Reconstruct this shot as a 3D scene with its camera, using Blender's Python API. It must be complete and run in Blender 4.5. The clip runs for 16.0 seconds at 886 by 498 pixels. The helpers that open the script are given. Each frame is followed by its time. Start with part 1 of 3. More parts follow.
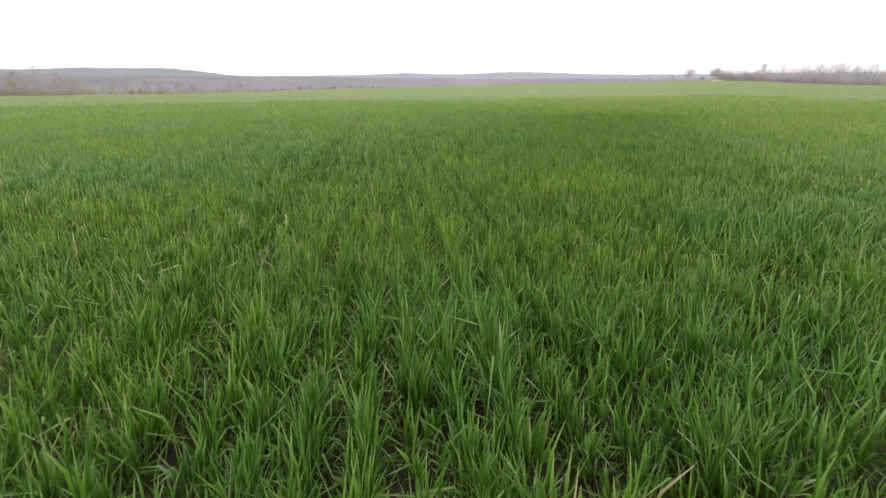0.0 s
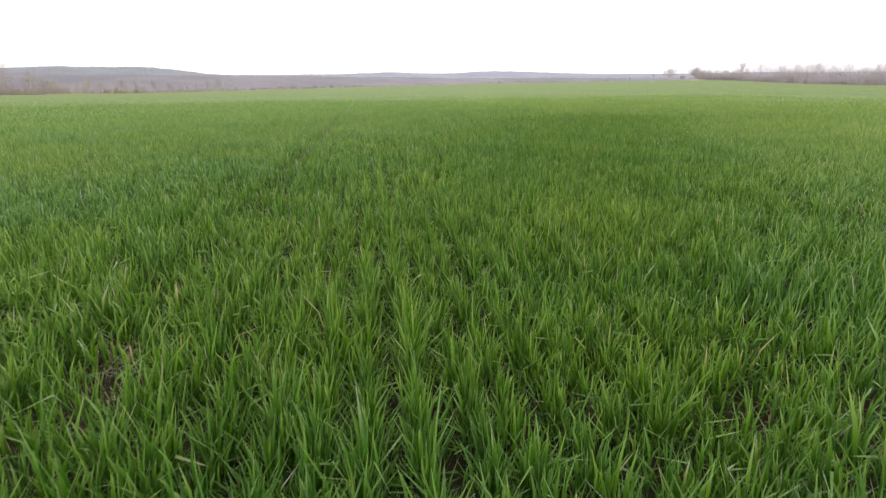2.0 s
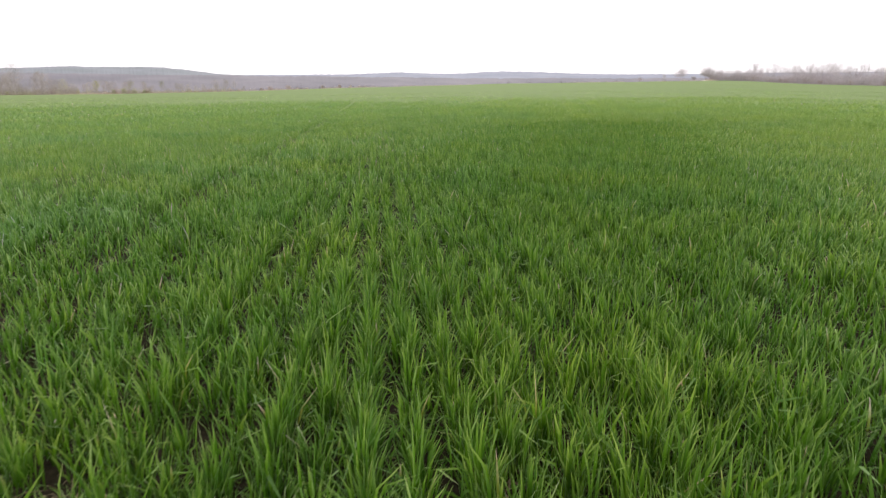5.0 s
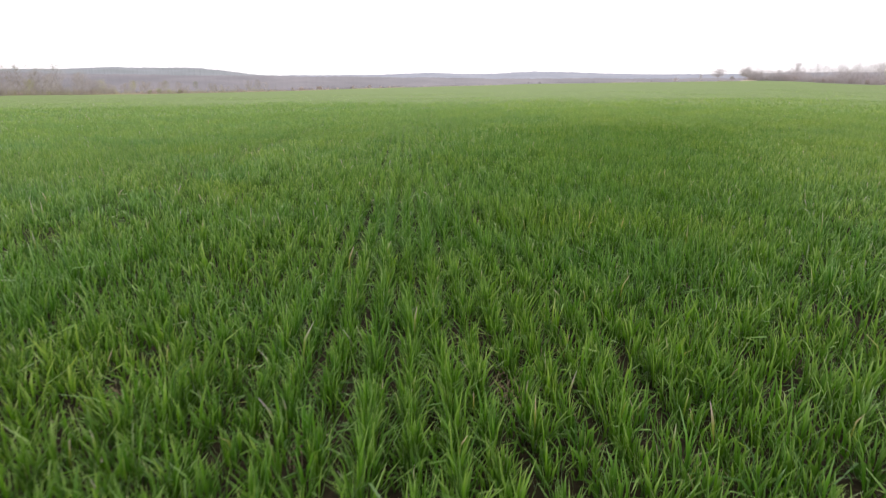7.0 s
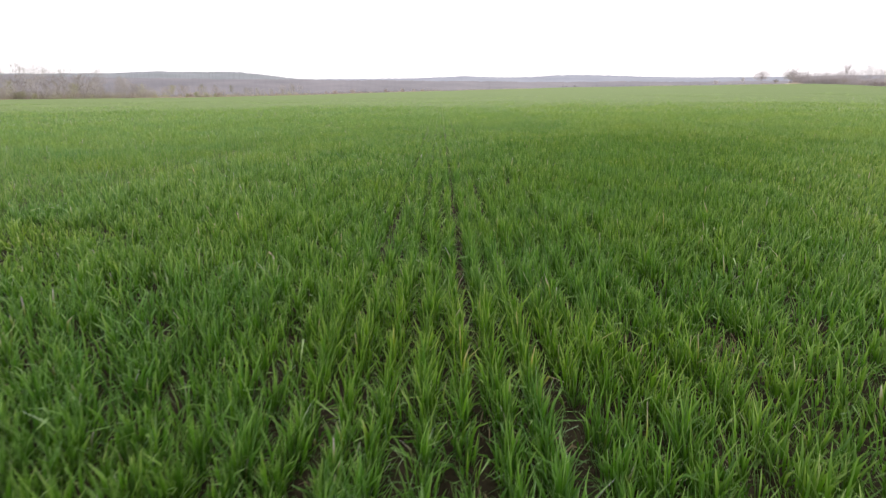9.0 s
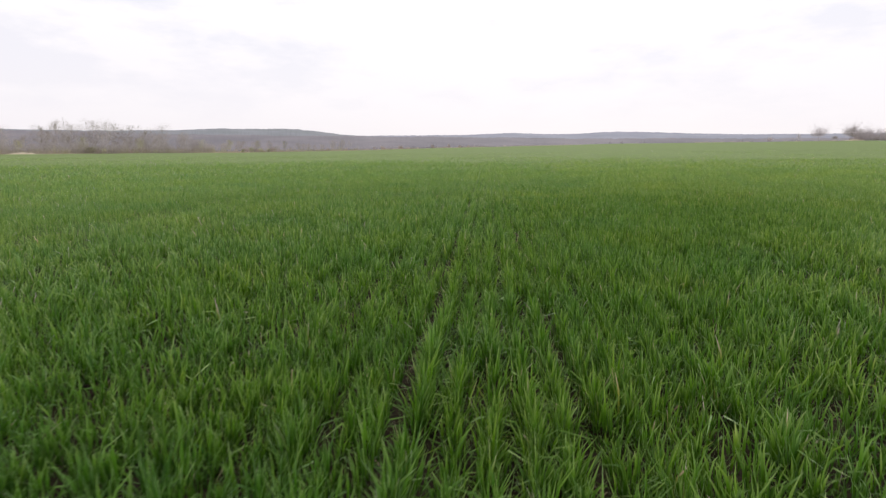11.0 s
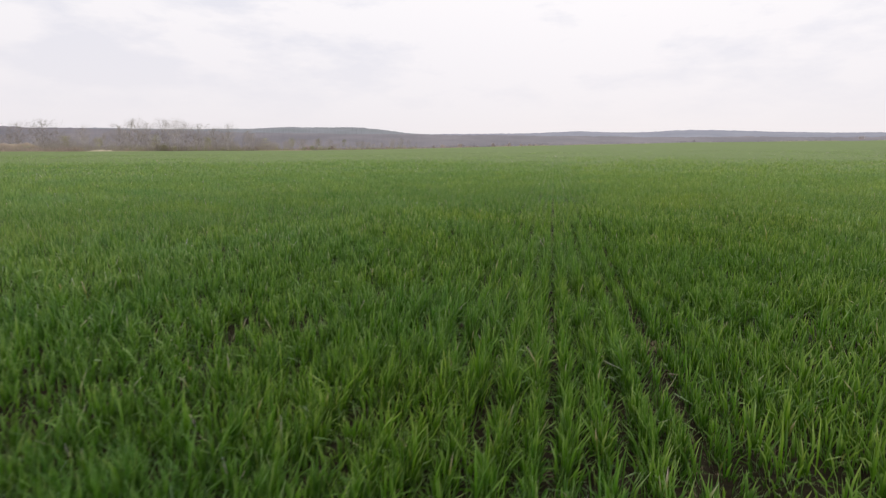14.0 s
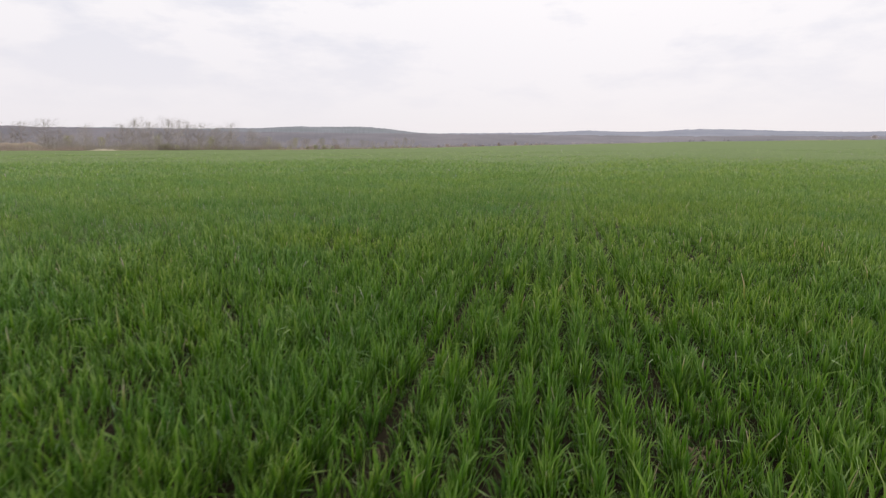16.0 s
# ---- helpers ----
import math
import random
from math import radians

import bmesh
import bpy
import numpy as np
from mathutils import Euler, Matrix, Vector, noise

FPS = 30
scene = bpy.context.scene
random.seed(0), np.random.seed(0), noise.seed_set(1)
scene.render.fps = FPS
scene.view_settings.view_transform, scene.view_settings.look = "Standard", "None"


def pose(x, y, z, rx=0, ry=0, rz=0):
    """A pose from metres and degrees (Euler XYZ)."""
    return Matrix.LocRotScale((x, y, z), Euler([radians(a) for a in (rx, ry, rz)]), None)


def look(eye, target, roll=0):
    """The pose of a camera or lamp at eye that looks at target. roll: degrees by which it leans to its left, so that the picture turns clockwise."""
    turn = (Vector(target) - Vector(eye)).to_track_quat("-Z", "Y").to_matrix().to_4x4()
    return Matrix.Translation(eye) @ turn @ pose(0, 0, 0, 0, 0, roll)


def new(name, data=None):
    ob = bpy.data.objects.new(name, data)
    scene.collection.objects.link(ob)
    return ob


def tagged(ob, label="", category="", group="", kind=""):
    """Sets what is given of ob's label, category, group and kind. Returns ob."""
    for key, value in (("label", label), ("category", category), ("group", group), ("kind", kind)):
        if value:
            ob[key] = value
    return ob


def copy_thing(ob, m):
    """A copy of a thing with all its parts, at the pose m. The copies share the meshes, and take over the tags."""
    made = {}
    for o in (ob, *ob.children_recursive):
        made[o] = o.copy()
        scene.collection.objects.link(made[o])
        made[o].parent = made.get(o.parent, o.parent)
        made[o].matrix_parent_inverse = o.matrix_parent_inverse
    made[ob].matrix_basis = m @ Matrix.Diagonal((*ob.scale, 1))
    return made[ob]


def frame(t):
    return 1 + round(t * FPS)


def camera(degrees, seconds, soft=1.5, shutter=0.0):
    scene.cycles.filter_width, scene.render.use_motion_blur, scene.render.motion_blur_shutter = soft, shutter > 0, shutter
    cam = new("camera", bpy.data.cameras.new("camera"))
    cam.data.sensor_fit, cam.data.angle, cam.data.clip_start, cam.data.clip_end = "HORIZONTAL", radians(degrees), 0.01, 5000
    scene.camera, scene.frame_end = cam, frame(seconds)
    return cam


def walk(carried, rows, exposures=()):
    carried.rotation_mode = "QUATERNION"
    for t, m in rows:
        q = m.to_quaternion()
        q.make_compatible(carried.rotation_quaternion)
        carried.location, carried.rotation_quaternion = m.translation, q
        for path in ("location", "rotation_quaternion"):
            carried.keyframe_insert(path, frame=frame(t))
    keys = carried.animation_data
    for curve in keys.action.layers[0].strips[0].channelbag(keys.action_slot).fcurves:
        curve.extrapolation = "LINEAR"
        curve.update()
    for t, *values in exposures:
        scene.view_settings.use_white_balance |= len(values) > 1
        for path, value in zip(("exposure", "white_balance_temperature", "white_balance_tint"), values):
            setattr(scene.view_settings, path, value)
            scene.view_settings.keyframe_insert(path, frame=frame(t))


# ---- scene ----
cam = camera(77.3, 16.0, soft=1.35, shutter=0.2)

# The crop's rows run along +y. Rows: seconds, x, y, z, yaw, pitch, roll.
PATH = [
    (0.0, 0.000, 0.000, 0.860, -6.00, -15.70, 0.05),
    (0.5, 0.011, 0.256, 0.870, -6.90, -15.78, 0.05),
    (1.0, 0.050, 0.499, 0.878, -7.43, -15.78, 0.05),
    (1.5, 0.112, 0.739, 0.892, -7.60, -15.78, 0.05),
    (2.0, 0.193, 0.984, 0.911, -7.75, -15.78, 0.05),
    (2.5, 0.284, 1.248, 0.931, -7.90, -15.78, 0.05),
    (3.0, 0.389, 1.529, 0.949, -7.97, -15.78, 0.05),
    (3.5, 0.498, 1.822, 0.968, -8.05, -15.77, 0.05),
    (6.0, 1.406, 3.604, 1.025, -6.05, -15.77, -0.05),
    (6.5, 1.652, 4.009, 1.034, -5.63, -15.77, -0.05),
    (7.0, 1.931, 4.440, 1.044, -3.72, -15.74, -0.05),
    (7.5, 2.213, 4.899, 1.053, -3.30, -15.73, -0.05),
    (8.0, 2.503, 5.377, 1.058, -1.10, -15.69, -0.05),
    (8.5, 2.798, 5.863, 1.063, -0.66, -15.68, -0.05),
    (9.0, 3.103, 6.353, 1.053, -0.30, -15.41, -0.05),
    (9.5, 3.395, 6.849, 1.034, 0.66, -14.91, -0.05),
    (10.0, 3.673, 7.352, 0.996, 2.05, -14.57, -0.05),
    (10.1, 3.728, 7.453, 0.994, 2.10, -12.70, -0.10),
    (10.2, 3.785, 7.557, 0.993, 2.26, -10.00, -0.10),
    (10.5, 3.958, 7.871, 0.996, 3.00, -9.90, -0.10),
    (12.5, 5.305, 10.317, 1.050, 8.25, -10.08, -0.42),
    (13.0, 5.651, 10.986, 1.050, 8.75, -10.10, -0.42),
    (13.5, 5.996, 11.666, 1.055, 10.55, -10.11, -0.42),
    (14.0, 6.328, 12.355, 1.055, 11.05, -10.12, -0.42),
    (14.5, 6.641, 13.025, 1.050, 11.35, -10.14, -0.42),
    (15.0, 6.916, 13.689, 1.045, 11.55, -10.15, -0.42),
    (15.5, 7.171, 14.346, 1.034, 11.75, -10.17, -0.42),
    (16.0, 7.414, 15.000, 1.028, 11.85, -10.19, -0.42),
]
walk(cam, [(t, pose(x, y, z, 90 + p, r, w)) for t, x, y, z, w, p, r in PATH],
     exposures=[(0.0, 0.53), (10.2, 0.53), (11.4, -0.03), (12.3, -0.03), (16.0, -0.03)])

# ---- world and sun: a bright, thinly clouded sky ----
world = bpy.data.worlds.new("sky")
scene.world = world
world.use_nodes = True
wn, wl = world.node_tree.nodes, world.node_tree.links
wn.clear()
w_out = wn.new("ShaderNodeOutputWorld")
w_bg = wn.new("ShaderNodeBackground")
w_sky = wn.new("ShaderNodeTexSky")
w_sky.sky_type, w_sky.sun_disc = "NISHITA", False
w_sky.sun_elevation, w_sky.sun_rotation = radians(36), radians(10)
w_tc = wn.new("ShaderNodeTexCoord")
w_map = wn.new("ShaderNodeMapping")
w_map.inputs["Scale"].default_value = (1.6, 1.6, 5.0)
w_map.inputs["Location"].default_value = (0.3, 0.1, 0.0)
w_noise = wn.new("ShaderNodeTexNoise")
w_noise.inputs["Scale"].default_value = 2.7
w_noise.inputs["Detail"].default_value = 8.0
w_noise.inputs["Roughness"].default_value = 0.58
w_ramp = wn.new("ShaderNodeValToRGB")
w_ramp.color_ramp.elements[0].position, w_ramp.color_ramp.elements[0].color = 0.40, (0.87, 0.86, 0.93, 1)
w_ramp.color_ramp.elements[1].position, w_ramp.color_ramp.elements[1].color = 0.53, (1.04, 1.0, 1.02, 1)
w_scale = wn.new("ShaderNodeMix")
w_scale.data_type, w_scale.blend_type = "RGBA", "MULTIPLY"
w_scale.inputs[0].default_value = 1.0
w_scale.inputs[7].default_value = (0.08, 0.08, 0.08, 1)
w_mix = wn.new("ShaderNodeMix")
w_mix.data_type = "RGBA"
w_mix.inputs[0].default_value = 0.93
wl.new(w_tc.outputs["Generated"], w_map.inputs["Vector"])
wl.new(w_map.outputs["Vector"], w_noise.inputs["Vector"])
wl.new(w_noise.outputs["Fac"], w_ramp.inputs["Fac"])
wl.new(w_sky.outputs["Color"], w_scale.inputs[6])
wl.new(w_scale.outputs[2], w_mix.inputs[6])
# thin even mist near the horizon, clouds above it
w_sep = wn.new("ShaderNodeSeparateXYZ")
w_low = wn.new("ShaderNodeMapRange")
w_low.inputs["From Min"].default_value, w_low.inputs["From Max"].default_value = 0.03, 0.24
w_mist = wn.new("ShaderNodeMix")
w_mist.data_type = "RGBA"
w_mist.inputs[6].default_value = (0.905, 0.862, 0.905, 1)
wl.new(w_tc.outputs["Generated"], w_sep.inputs["Vector"])
wl.new(w_sep.outputs["Z"], w_low.inputs["Value"])
wl.new(w_low.outputs["Result"], w_mist.inputs[0])
wl.new(w_ramp.outputs["Color"], w_mist.inputs[7])
wl.new(w_mist.outputs[2], w_mix.inputs[7])
wl.new(w_mix.outputs[2], w_bg.inputs["Color"])
w_bg.inputs["Strength"].default_value = 1.0
wl.new(w_bg.outputs["Background"], w_out.inputs["Surface"])

sun_data = bpy.data.lights.new("sun", "SUN")
sun_data.energy, sun_data.angle, sun_data.color = 1.4, radians(30), (1.0, 0.96, 0.9)
sun = new("sun", sun_data)
sun.matrix_basis = look((10, 60, 45), (0, 0, 0))


# ---- materials ----
def material(name, rough=0.9):
    m = bpy.data.materials.new(name)
    m.use_nodes = True
    nt = m.node_tree
    b = nt.nodes["Principled BSDF"]
    b.inputs["Roughness"].default_value = rough
    b.inputs["Specular IOR Level"].default_value = 0.3
    return m, nt, b


def ramp(nt, fac, stops):
    r = nt.nodes.new("ShaderNodeValToRGB")
    els = r.color_ramp.elements
    while len(els) < len(stops):
        els.new(0.5)
    for e, (p, c) in zip(els, stops):
        e.position, e.color = p, (*c, 1)
    nt.links.new(fac, r.inputs["Fac"])
    return r.outputs["Color"]


def noise_tex(nt, scale, detail=3.0, rough=0.55, stretch=None):
    g = nt.nodes.new("ShaderNodeNewGeometry")
    n = nt.nodes.new("ShaderNodeTexNoise")
    n.inputs["Scale"].default_value, n.inputs["Detail"].default_value = scale, detail
    n.inputs["Roughness"].default_value = rough
    if stretch:
        mp = nt.nodes.new("ShaderNodeMapping")
        mp.inputs["Scale"].default_value = stretch
        nt.links.new(g.outputs["Position"], mp.inputs["Vector"])
        nt.links.new(mp.outputs["Vector"], n.inputs["Vector"])
    else:
        nt.links.new(g.outputs["Position"], n.inputs["Vector"])
    return n.outputs["Fac"]


def mixed(nt, fac, a, b, blend="MIX"):
    m = nt.nodes.new("ShaderNodeMix")
    m.data_type, m.blend_type = "RGBA", blend
    for socket, v in ((m.inputs[0], fac), (m.inputs[6], a), (m.inputs[7], b)):
        if isinstance(v, bpy.types.NodeSocket):
            nt.links.new(v, socket)
        elif isinstance(v, tuple):
            socket.default_value = (*v, 1)
        else:
            socket.default_value = v
    return m.outputs[2]


def bumped(nt, b, fac, strength, distance):
    n = nt.nodes.new("ShaderNodeBump")
    n.inputs["Strength"].default_value, n.inputs["Distance"].default_value = strength, distance
    nt.links.new(fac, n.inputs["Height"])
    nt.links.new(n.outputs["Normal"], b.inputs["Normal"])


def leaf_material():
    m, nt, b = material("wheat_leaf", 0.42)
    g = nt.nodes.new("ShaderNodeNewGeometry")
    per_leaf = ramp(nt, g.outputs["Random Per Island"],
                    [(0.0, (0.046, 0.116, 0.009)), (0.45, (0.084, 0.186, 0.014)), (0.90, (0.135, 0.258, 0.024)),
                     (0.985, (0.18, 0.30, 0.045)), (0.998, (0.30, 0.28, 0.11))])
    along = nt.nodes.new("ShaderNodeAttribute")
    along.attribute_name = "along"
    # base darkened, tips paled and blued: shade and haze painted along the leaf
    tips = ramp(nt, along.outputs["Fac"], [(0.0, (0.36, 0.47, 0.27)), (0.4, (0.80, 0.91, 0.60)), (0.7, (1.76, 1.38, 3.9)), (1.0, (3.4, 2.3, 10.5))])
    tone = nt.nodes.new("ShaderNodeAttribute")
    tone.attribute_name = "tone"
    plant = ramp(nt, tone.outputs["Fac"], [(0.0, (0.78, 0.91, 1.1)), (0.5, (1.0, 1.0, 1.0)), (1.0, (1.18, 1.08, 0.86))])
    c = mixed(nt, 1.0, per_leaf, plant, "MULTIPLY")
    broad = ramp(nt, noise_tex(nt, 0.9, 3), [(0.3, (0.88, 0.94, 0.98)), (0.7, (1.10, 1.05, 0.97))])
    c = mixed(nt, 1.0, c, broad, "MULTIPLY")
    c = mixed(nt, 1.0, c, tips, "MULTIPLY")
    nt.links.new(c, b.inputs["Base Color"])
    b.inputs["Specular IOR Level"].default_value = 0.22
    b.inputs["Sheen Weight"].default_value, b.inputs["Sheen Roughness"].default_value = 0.08, 0.5
    tr = nt.nodes.new("ShaderNodeBsdfTranslucent")
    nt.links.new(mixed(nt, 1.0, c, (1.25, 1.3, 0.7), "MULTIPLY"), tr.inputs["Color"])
    mx = nt.nodes.new("ShaderNodeMixShader")
    mx.inputs[0].default_value = 0.28
    nt.links.new(b.outputs[0], mx.inputs[1])
    nt.links.new(tr.outputs[0], mx.inputs[2])
    nt.links.new(mx.outputs[0], nt.nodes["Material Output"].inputs["Surface"])
    return m


def ground_material():
    """Bare brown soil between the rows; far out the same crop as a closed green cover; dry land past the field."""
    m, nt, b = material("soil_and_crop", 0.95)
    soil = ramp(nt, noise_tex(nt, 40, 5, 0.65), [(0.3, (0.013, 0.011, 0.006)), (0.7, (0.038, 0.030, 0.017))])
    # far cover greyer than the near leaves, with haze put into its colour
    crop = ramp(nt, noise_tex(nt, 0.12, 4, 0.6, (1.0, 0.5, 1.0)),
                [(0.3, (0.082, 0.117, 0.036)), (0.5, (0.092, 0.127, 0.042)), (0.7, (0.102, 0.137, 0.048))])
    fine = ramp(nt, noise_tex(nt, 6, 4, 0.7), [(0.3, (0.7, 0.75, 0.7)), (0.7, (1.2, 1.15, 1.1))])
    crop = mixed(nt, 1.0, crop, fine, "MULTIPLY")
    at = nt.nodes.new("ShaderNodeAttribute")
    at.attribute_name = "cover"
    c = mixed(nt, at.outputs["Fac"], soil, crop)
    at2 = nt.nodes.new("ShaderNodeAttribute")
    at2.attribute_name = "rough_land"
    dry = ramp(nt, noise_tex(nt, 0.15, 4, 0.6), [(0.3, (0.24, 0.20, 0.15)), (0.6, (0.36, 0.31, 0.24)), (0.75, (0.22, 0.24, 0.14))])
    c = mixed(nt, at2.outputs["Fac"], c, dry)
    nt.links.new(c, b.inputs["Base Color"])
    b.inputs["Specular IOR Level"].default_value = 0.08
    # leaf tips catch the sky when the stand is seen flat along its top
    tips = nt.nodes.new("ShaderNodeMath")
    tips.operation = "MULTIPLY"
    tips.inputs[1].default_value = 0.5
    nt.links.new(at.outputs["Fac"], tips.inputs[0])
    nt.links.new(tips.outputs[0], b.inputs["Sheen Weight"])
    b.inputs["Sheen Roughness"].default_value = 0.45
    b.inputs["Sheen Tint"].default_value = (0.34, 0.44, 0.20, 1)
    bumped(nt, b, noise_tex(nt, 30, 4), 0.6, 0.02)
    return m


def plain(name, stops, scale, rough=0.9, glow=0.0, stretch=None):
    m, nt, b = material(name, rough)
    c = ramp(nt, noise_tex(nt, scale, 4, 0.6, stretch), stops)
    nt.links.new(c, b.inputs["Base Color"])
    if glow:
        nt.links.new(c, b.inputs["Emission Color"])
        b.inputs["Emission Strength"].default_value = glow
    return m


LEAF = leaf_material()
GROUND = ground_material()
# BARK, OLIVE_TWIG and TWIG are lightened: distance haze mixed into their colour
BARK = plain("hazed_bark", [(0.3, (0.40, 0.36, 0.36)), (0.7, (0.50, 0.45, 0.45))], 3.0)
PALE_BARK = plain("pale_bark", [(0.3, (0.42, 0.39, 0.36)), (0.7, (0.60, 0.57, 0.53))], 3.0)
OLIVE_TWIG = plain("hazed_olive_brown_twigs", [(0.3, (0.36, 0.33, 0.285)), (0.7, (0.46, 0.42, 0.37))], 0.05)
TWIG = plain("hazed_twigs", [(0.3, (0.52, 0.475, 0.485)), (0.7, (0.62, 0.565, 0.575))], 0.4)
BUD = plain("budding_twigs", [(0.3, (0.36, 0.35, 0.20)), (0.7, (0.46, 0.44, 0.27))], 0.4)
SHRUB = plain("dry_shrub", [(0.3, (0.42, 0.345, 0.30)), (0.7, (0.53, 0.45, 0.385))], 0.3)
OLIVE = plain("olive_shrub", [(0.3, (0.42, 0.42, 0.26)), (0.7, (0.53, 0.51, 0.35))], 0.3)
LITTER = plain("dead_straw", [(0.3, (0.13, 0.10, 0.06)), (0.7, (0.26, 0.20, 0.12))], 30.0)
BANK = plain("earth_and_dead_grass", [(0.3, (0.27, 0.22, 0.165)), (0.55, (0.37, 0.30, 0.23)), (0.75, (0.30, 0.29, 0.17))], 0.35)
STRAW = plain("dry_grass", [(0.3, (0.45, 0.39, 0.28)), (0.7, (0.62, 0.55, 0.42))], 0.5)
WOODS = plain("far_bare_trees", [(0.35, (0.16, 0.143, 0.155)), (0.65, (0.22, 0.195, 0.20))], 0.02)
# ridges: blue-grey tint and a faint emission stand in for the haze
HILL_NEAR = plain("hazed_bare_woodland", [(0.35, (0.135, 0.127, 0.145)), (0.65, (0.185, 0.168, 0.185))], 0.012, glow=0.11, stretch=(1, 1, 4))
HILL_FAR = plain("hazed_far_woodland", [(0.35, (0.18, 0.19, 0.235)), (0.65, (0.22, 0.23, 0.275))], 0.008, glow=0.16, stretch=(1, 1, 4))
HILL_PINE = plain("hazed_pine_woodland", [(0.35, (0.155, 0.168, 0.18)), (0.65, (0.195, 0.205, 0.225))], 0.01, glow=0.16, stretch=(1, 1, 4))

# ---- ground: one sheet to the horizon ----
# the diagonal of the field that is looked at closely: from, to
NEAR_A, NEAR_B = (0.2, 1.2), (7.4, 16.8)


def reach(x, y):
    """How far out a place lies: rises slowly to the west of the diagonal and ahead of it, fast to the east."""
    dx, dy = NEAR_B[0] - NEAR_A[0], NEAR_B[1] - NEAR_A[1]
    n = math.hypot(dx, dy)
    s = ((x - NEAR_A[0]) * dx + (y - NEAR_A[1]) * dy) / n
    side = ((x - NEAR_A[0]) * dy - (y - NEAR_A[1]) * dx) / n
    side = np.where(side > 0, np.interp(s - n, [-3.0, 4.0], [2.2, 1.2]) * side, -1.05 * side)
    return 1.1 + np.hypot(side, np.maximum(s - n, 0) + 3.0 * np.maximum(-0.9 - s, 0))


EDGE_AZ = [-180, -90, -50, -42, -32, -23, -13, -4, 6, 13, 22, 30, 34, 39, 44, 60, 90, 180]
EDGE_EL = [0, -0.4, -0.38, -0.33, -0.22, -0.12, 0.12, 0.42, 0.68, 0.88, 0.97, 1.05, 1.05, 0.72, 0.54, 0.3, 0.1, 0]
EDGE_D = [220, 220, 235, 240, 245, 260, 290, 340, 380, 400, 370, 305, 290, 265, 240, 220, 220, 220]


def field_edge(az):
    return np.interp(az, EDGE_AZ, EDGE_D)


def ground_z(x, y):
    """Height of the land: nearly level by the path, rising to the field's far edge, falling a little beyond."""
    x, y = np.asarray(x, float) - 3.0, np.asarray(y, float) - 6.0
    r, az = np.hypot(x, y), np.degrees(np.arctan2(x, y))
    d = np.interp(az, EDGE_AZ, EDGE_D)
    top = 0.95 + d * np.tan(np.radians(np.interp(az, EDGE_AZ, EDGE_EL)))
    u = np.clip((r - 12) / (d - 12), 0, 1)
    z = top * u ** 1.25
    z = z - 5.0 * np.clip((r - d) / 150, 0, 1)
    return z


def mesh_object(name, verts, faces, mat, parent=None, label=""):
    me = bpy.data.meshes.new(name)
    me.from_pydata(verts, [], faces)
    me.update()
    me.materials.append(mat)
    ob = new(name, me)
    if parent is not None:
        ob.parent = parent
    if label:
        ob["label"] = label
    return ob


def build_ground():
    rings = np.concatenate([np.arange(0, 40, 1.0), 40 * 1.06 ** np.arange(0, 82)])
    n = 240
    verts, faces, cover, rough = [(3.0, 6.0, 0.0)], [], [0.0], [0.0]
    for r in rings[1:]:
        for k in range(n):
            a = 2 * math.pi * k / n
            x, y = 3.0 + r * math.sin(a), 6.0 + r * math.cos(a)
            az = (math.degrees(a) + 180) % 360 - 180
            far = min(1.0, max(0.0, (r - 22) / 24))
            rugged = 1.0 if r > field_edge(az) * (1 + 0.03 * noise.noise((x * 0.03, y * 0.03, 3))) else 0.0
            verts.append((x, y, float(ground_z(x, y)) + 0.12 * max(far, 0.5 * min(1.0, max(0.0, (float(reach(x, y)) - 8) / 12))) * (1 - rugged) + far * 0.05 * noise.noise((x * 0.1, y * 0.1, 0))))
            thick = min(1.0, max(0.0, (float(reach(x, y)) - 4.5) / 9))
            cover.append(max(thick, min(1.0, max(0.0, (max(-1.3 * x - 0.35, 0.97 * x - 0.7, -0.4) - y + 0.7) / 0.7))))
            rough.append(rugged)
    for k in range(n):
        faces.append((0, 1 + (k + 1) % n, 1 + k))
    for j in range(len(rings) - 2):
        for k in range(n):
            a, b = 1 + j * n + k, 1 + j * n + (k + 1) % n
            faces.append((a, b, b + n, a + n))
    ob = mesh_object("ground", verts, faces, GROUND)
    for key, values in (("cover", cover), ("rough_land", rough)):
        ob.data.attributes.new(key, "FLOAT", "POINT").data.foreach_set("value", values)
    for p in ob.data.polygons:
        p.use_smooth = True
    return tagged(ob, "brown soil of a drilled field, green with crop far out", "ground", kind="structure")


build_ground()

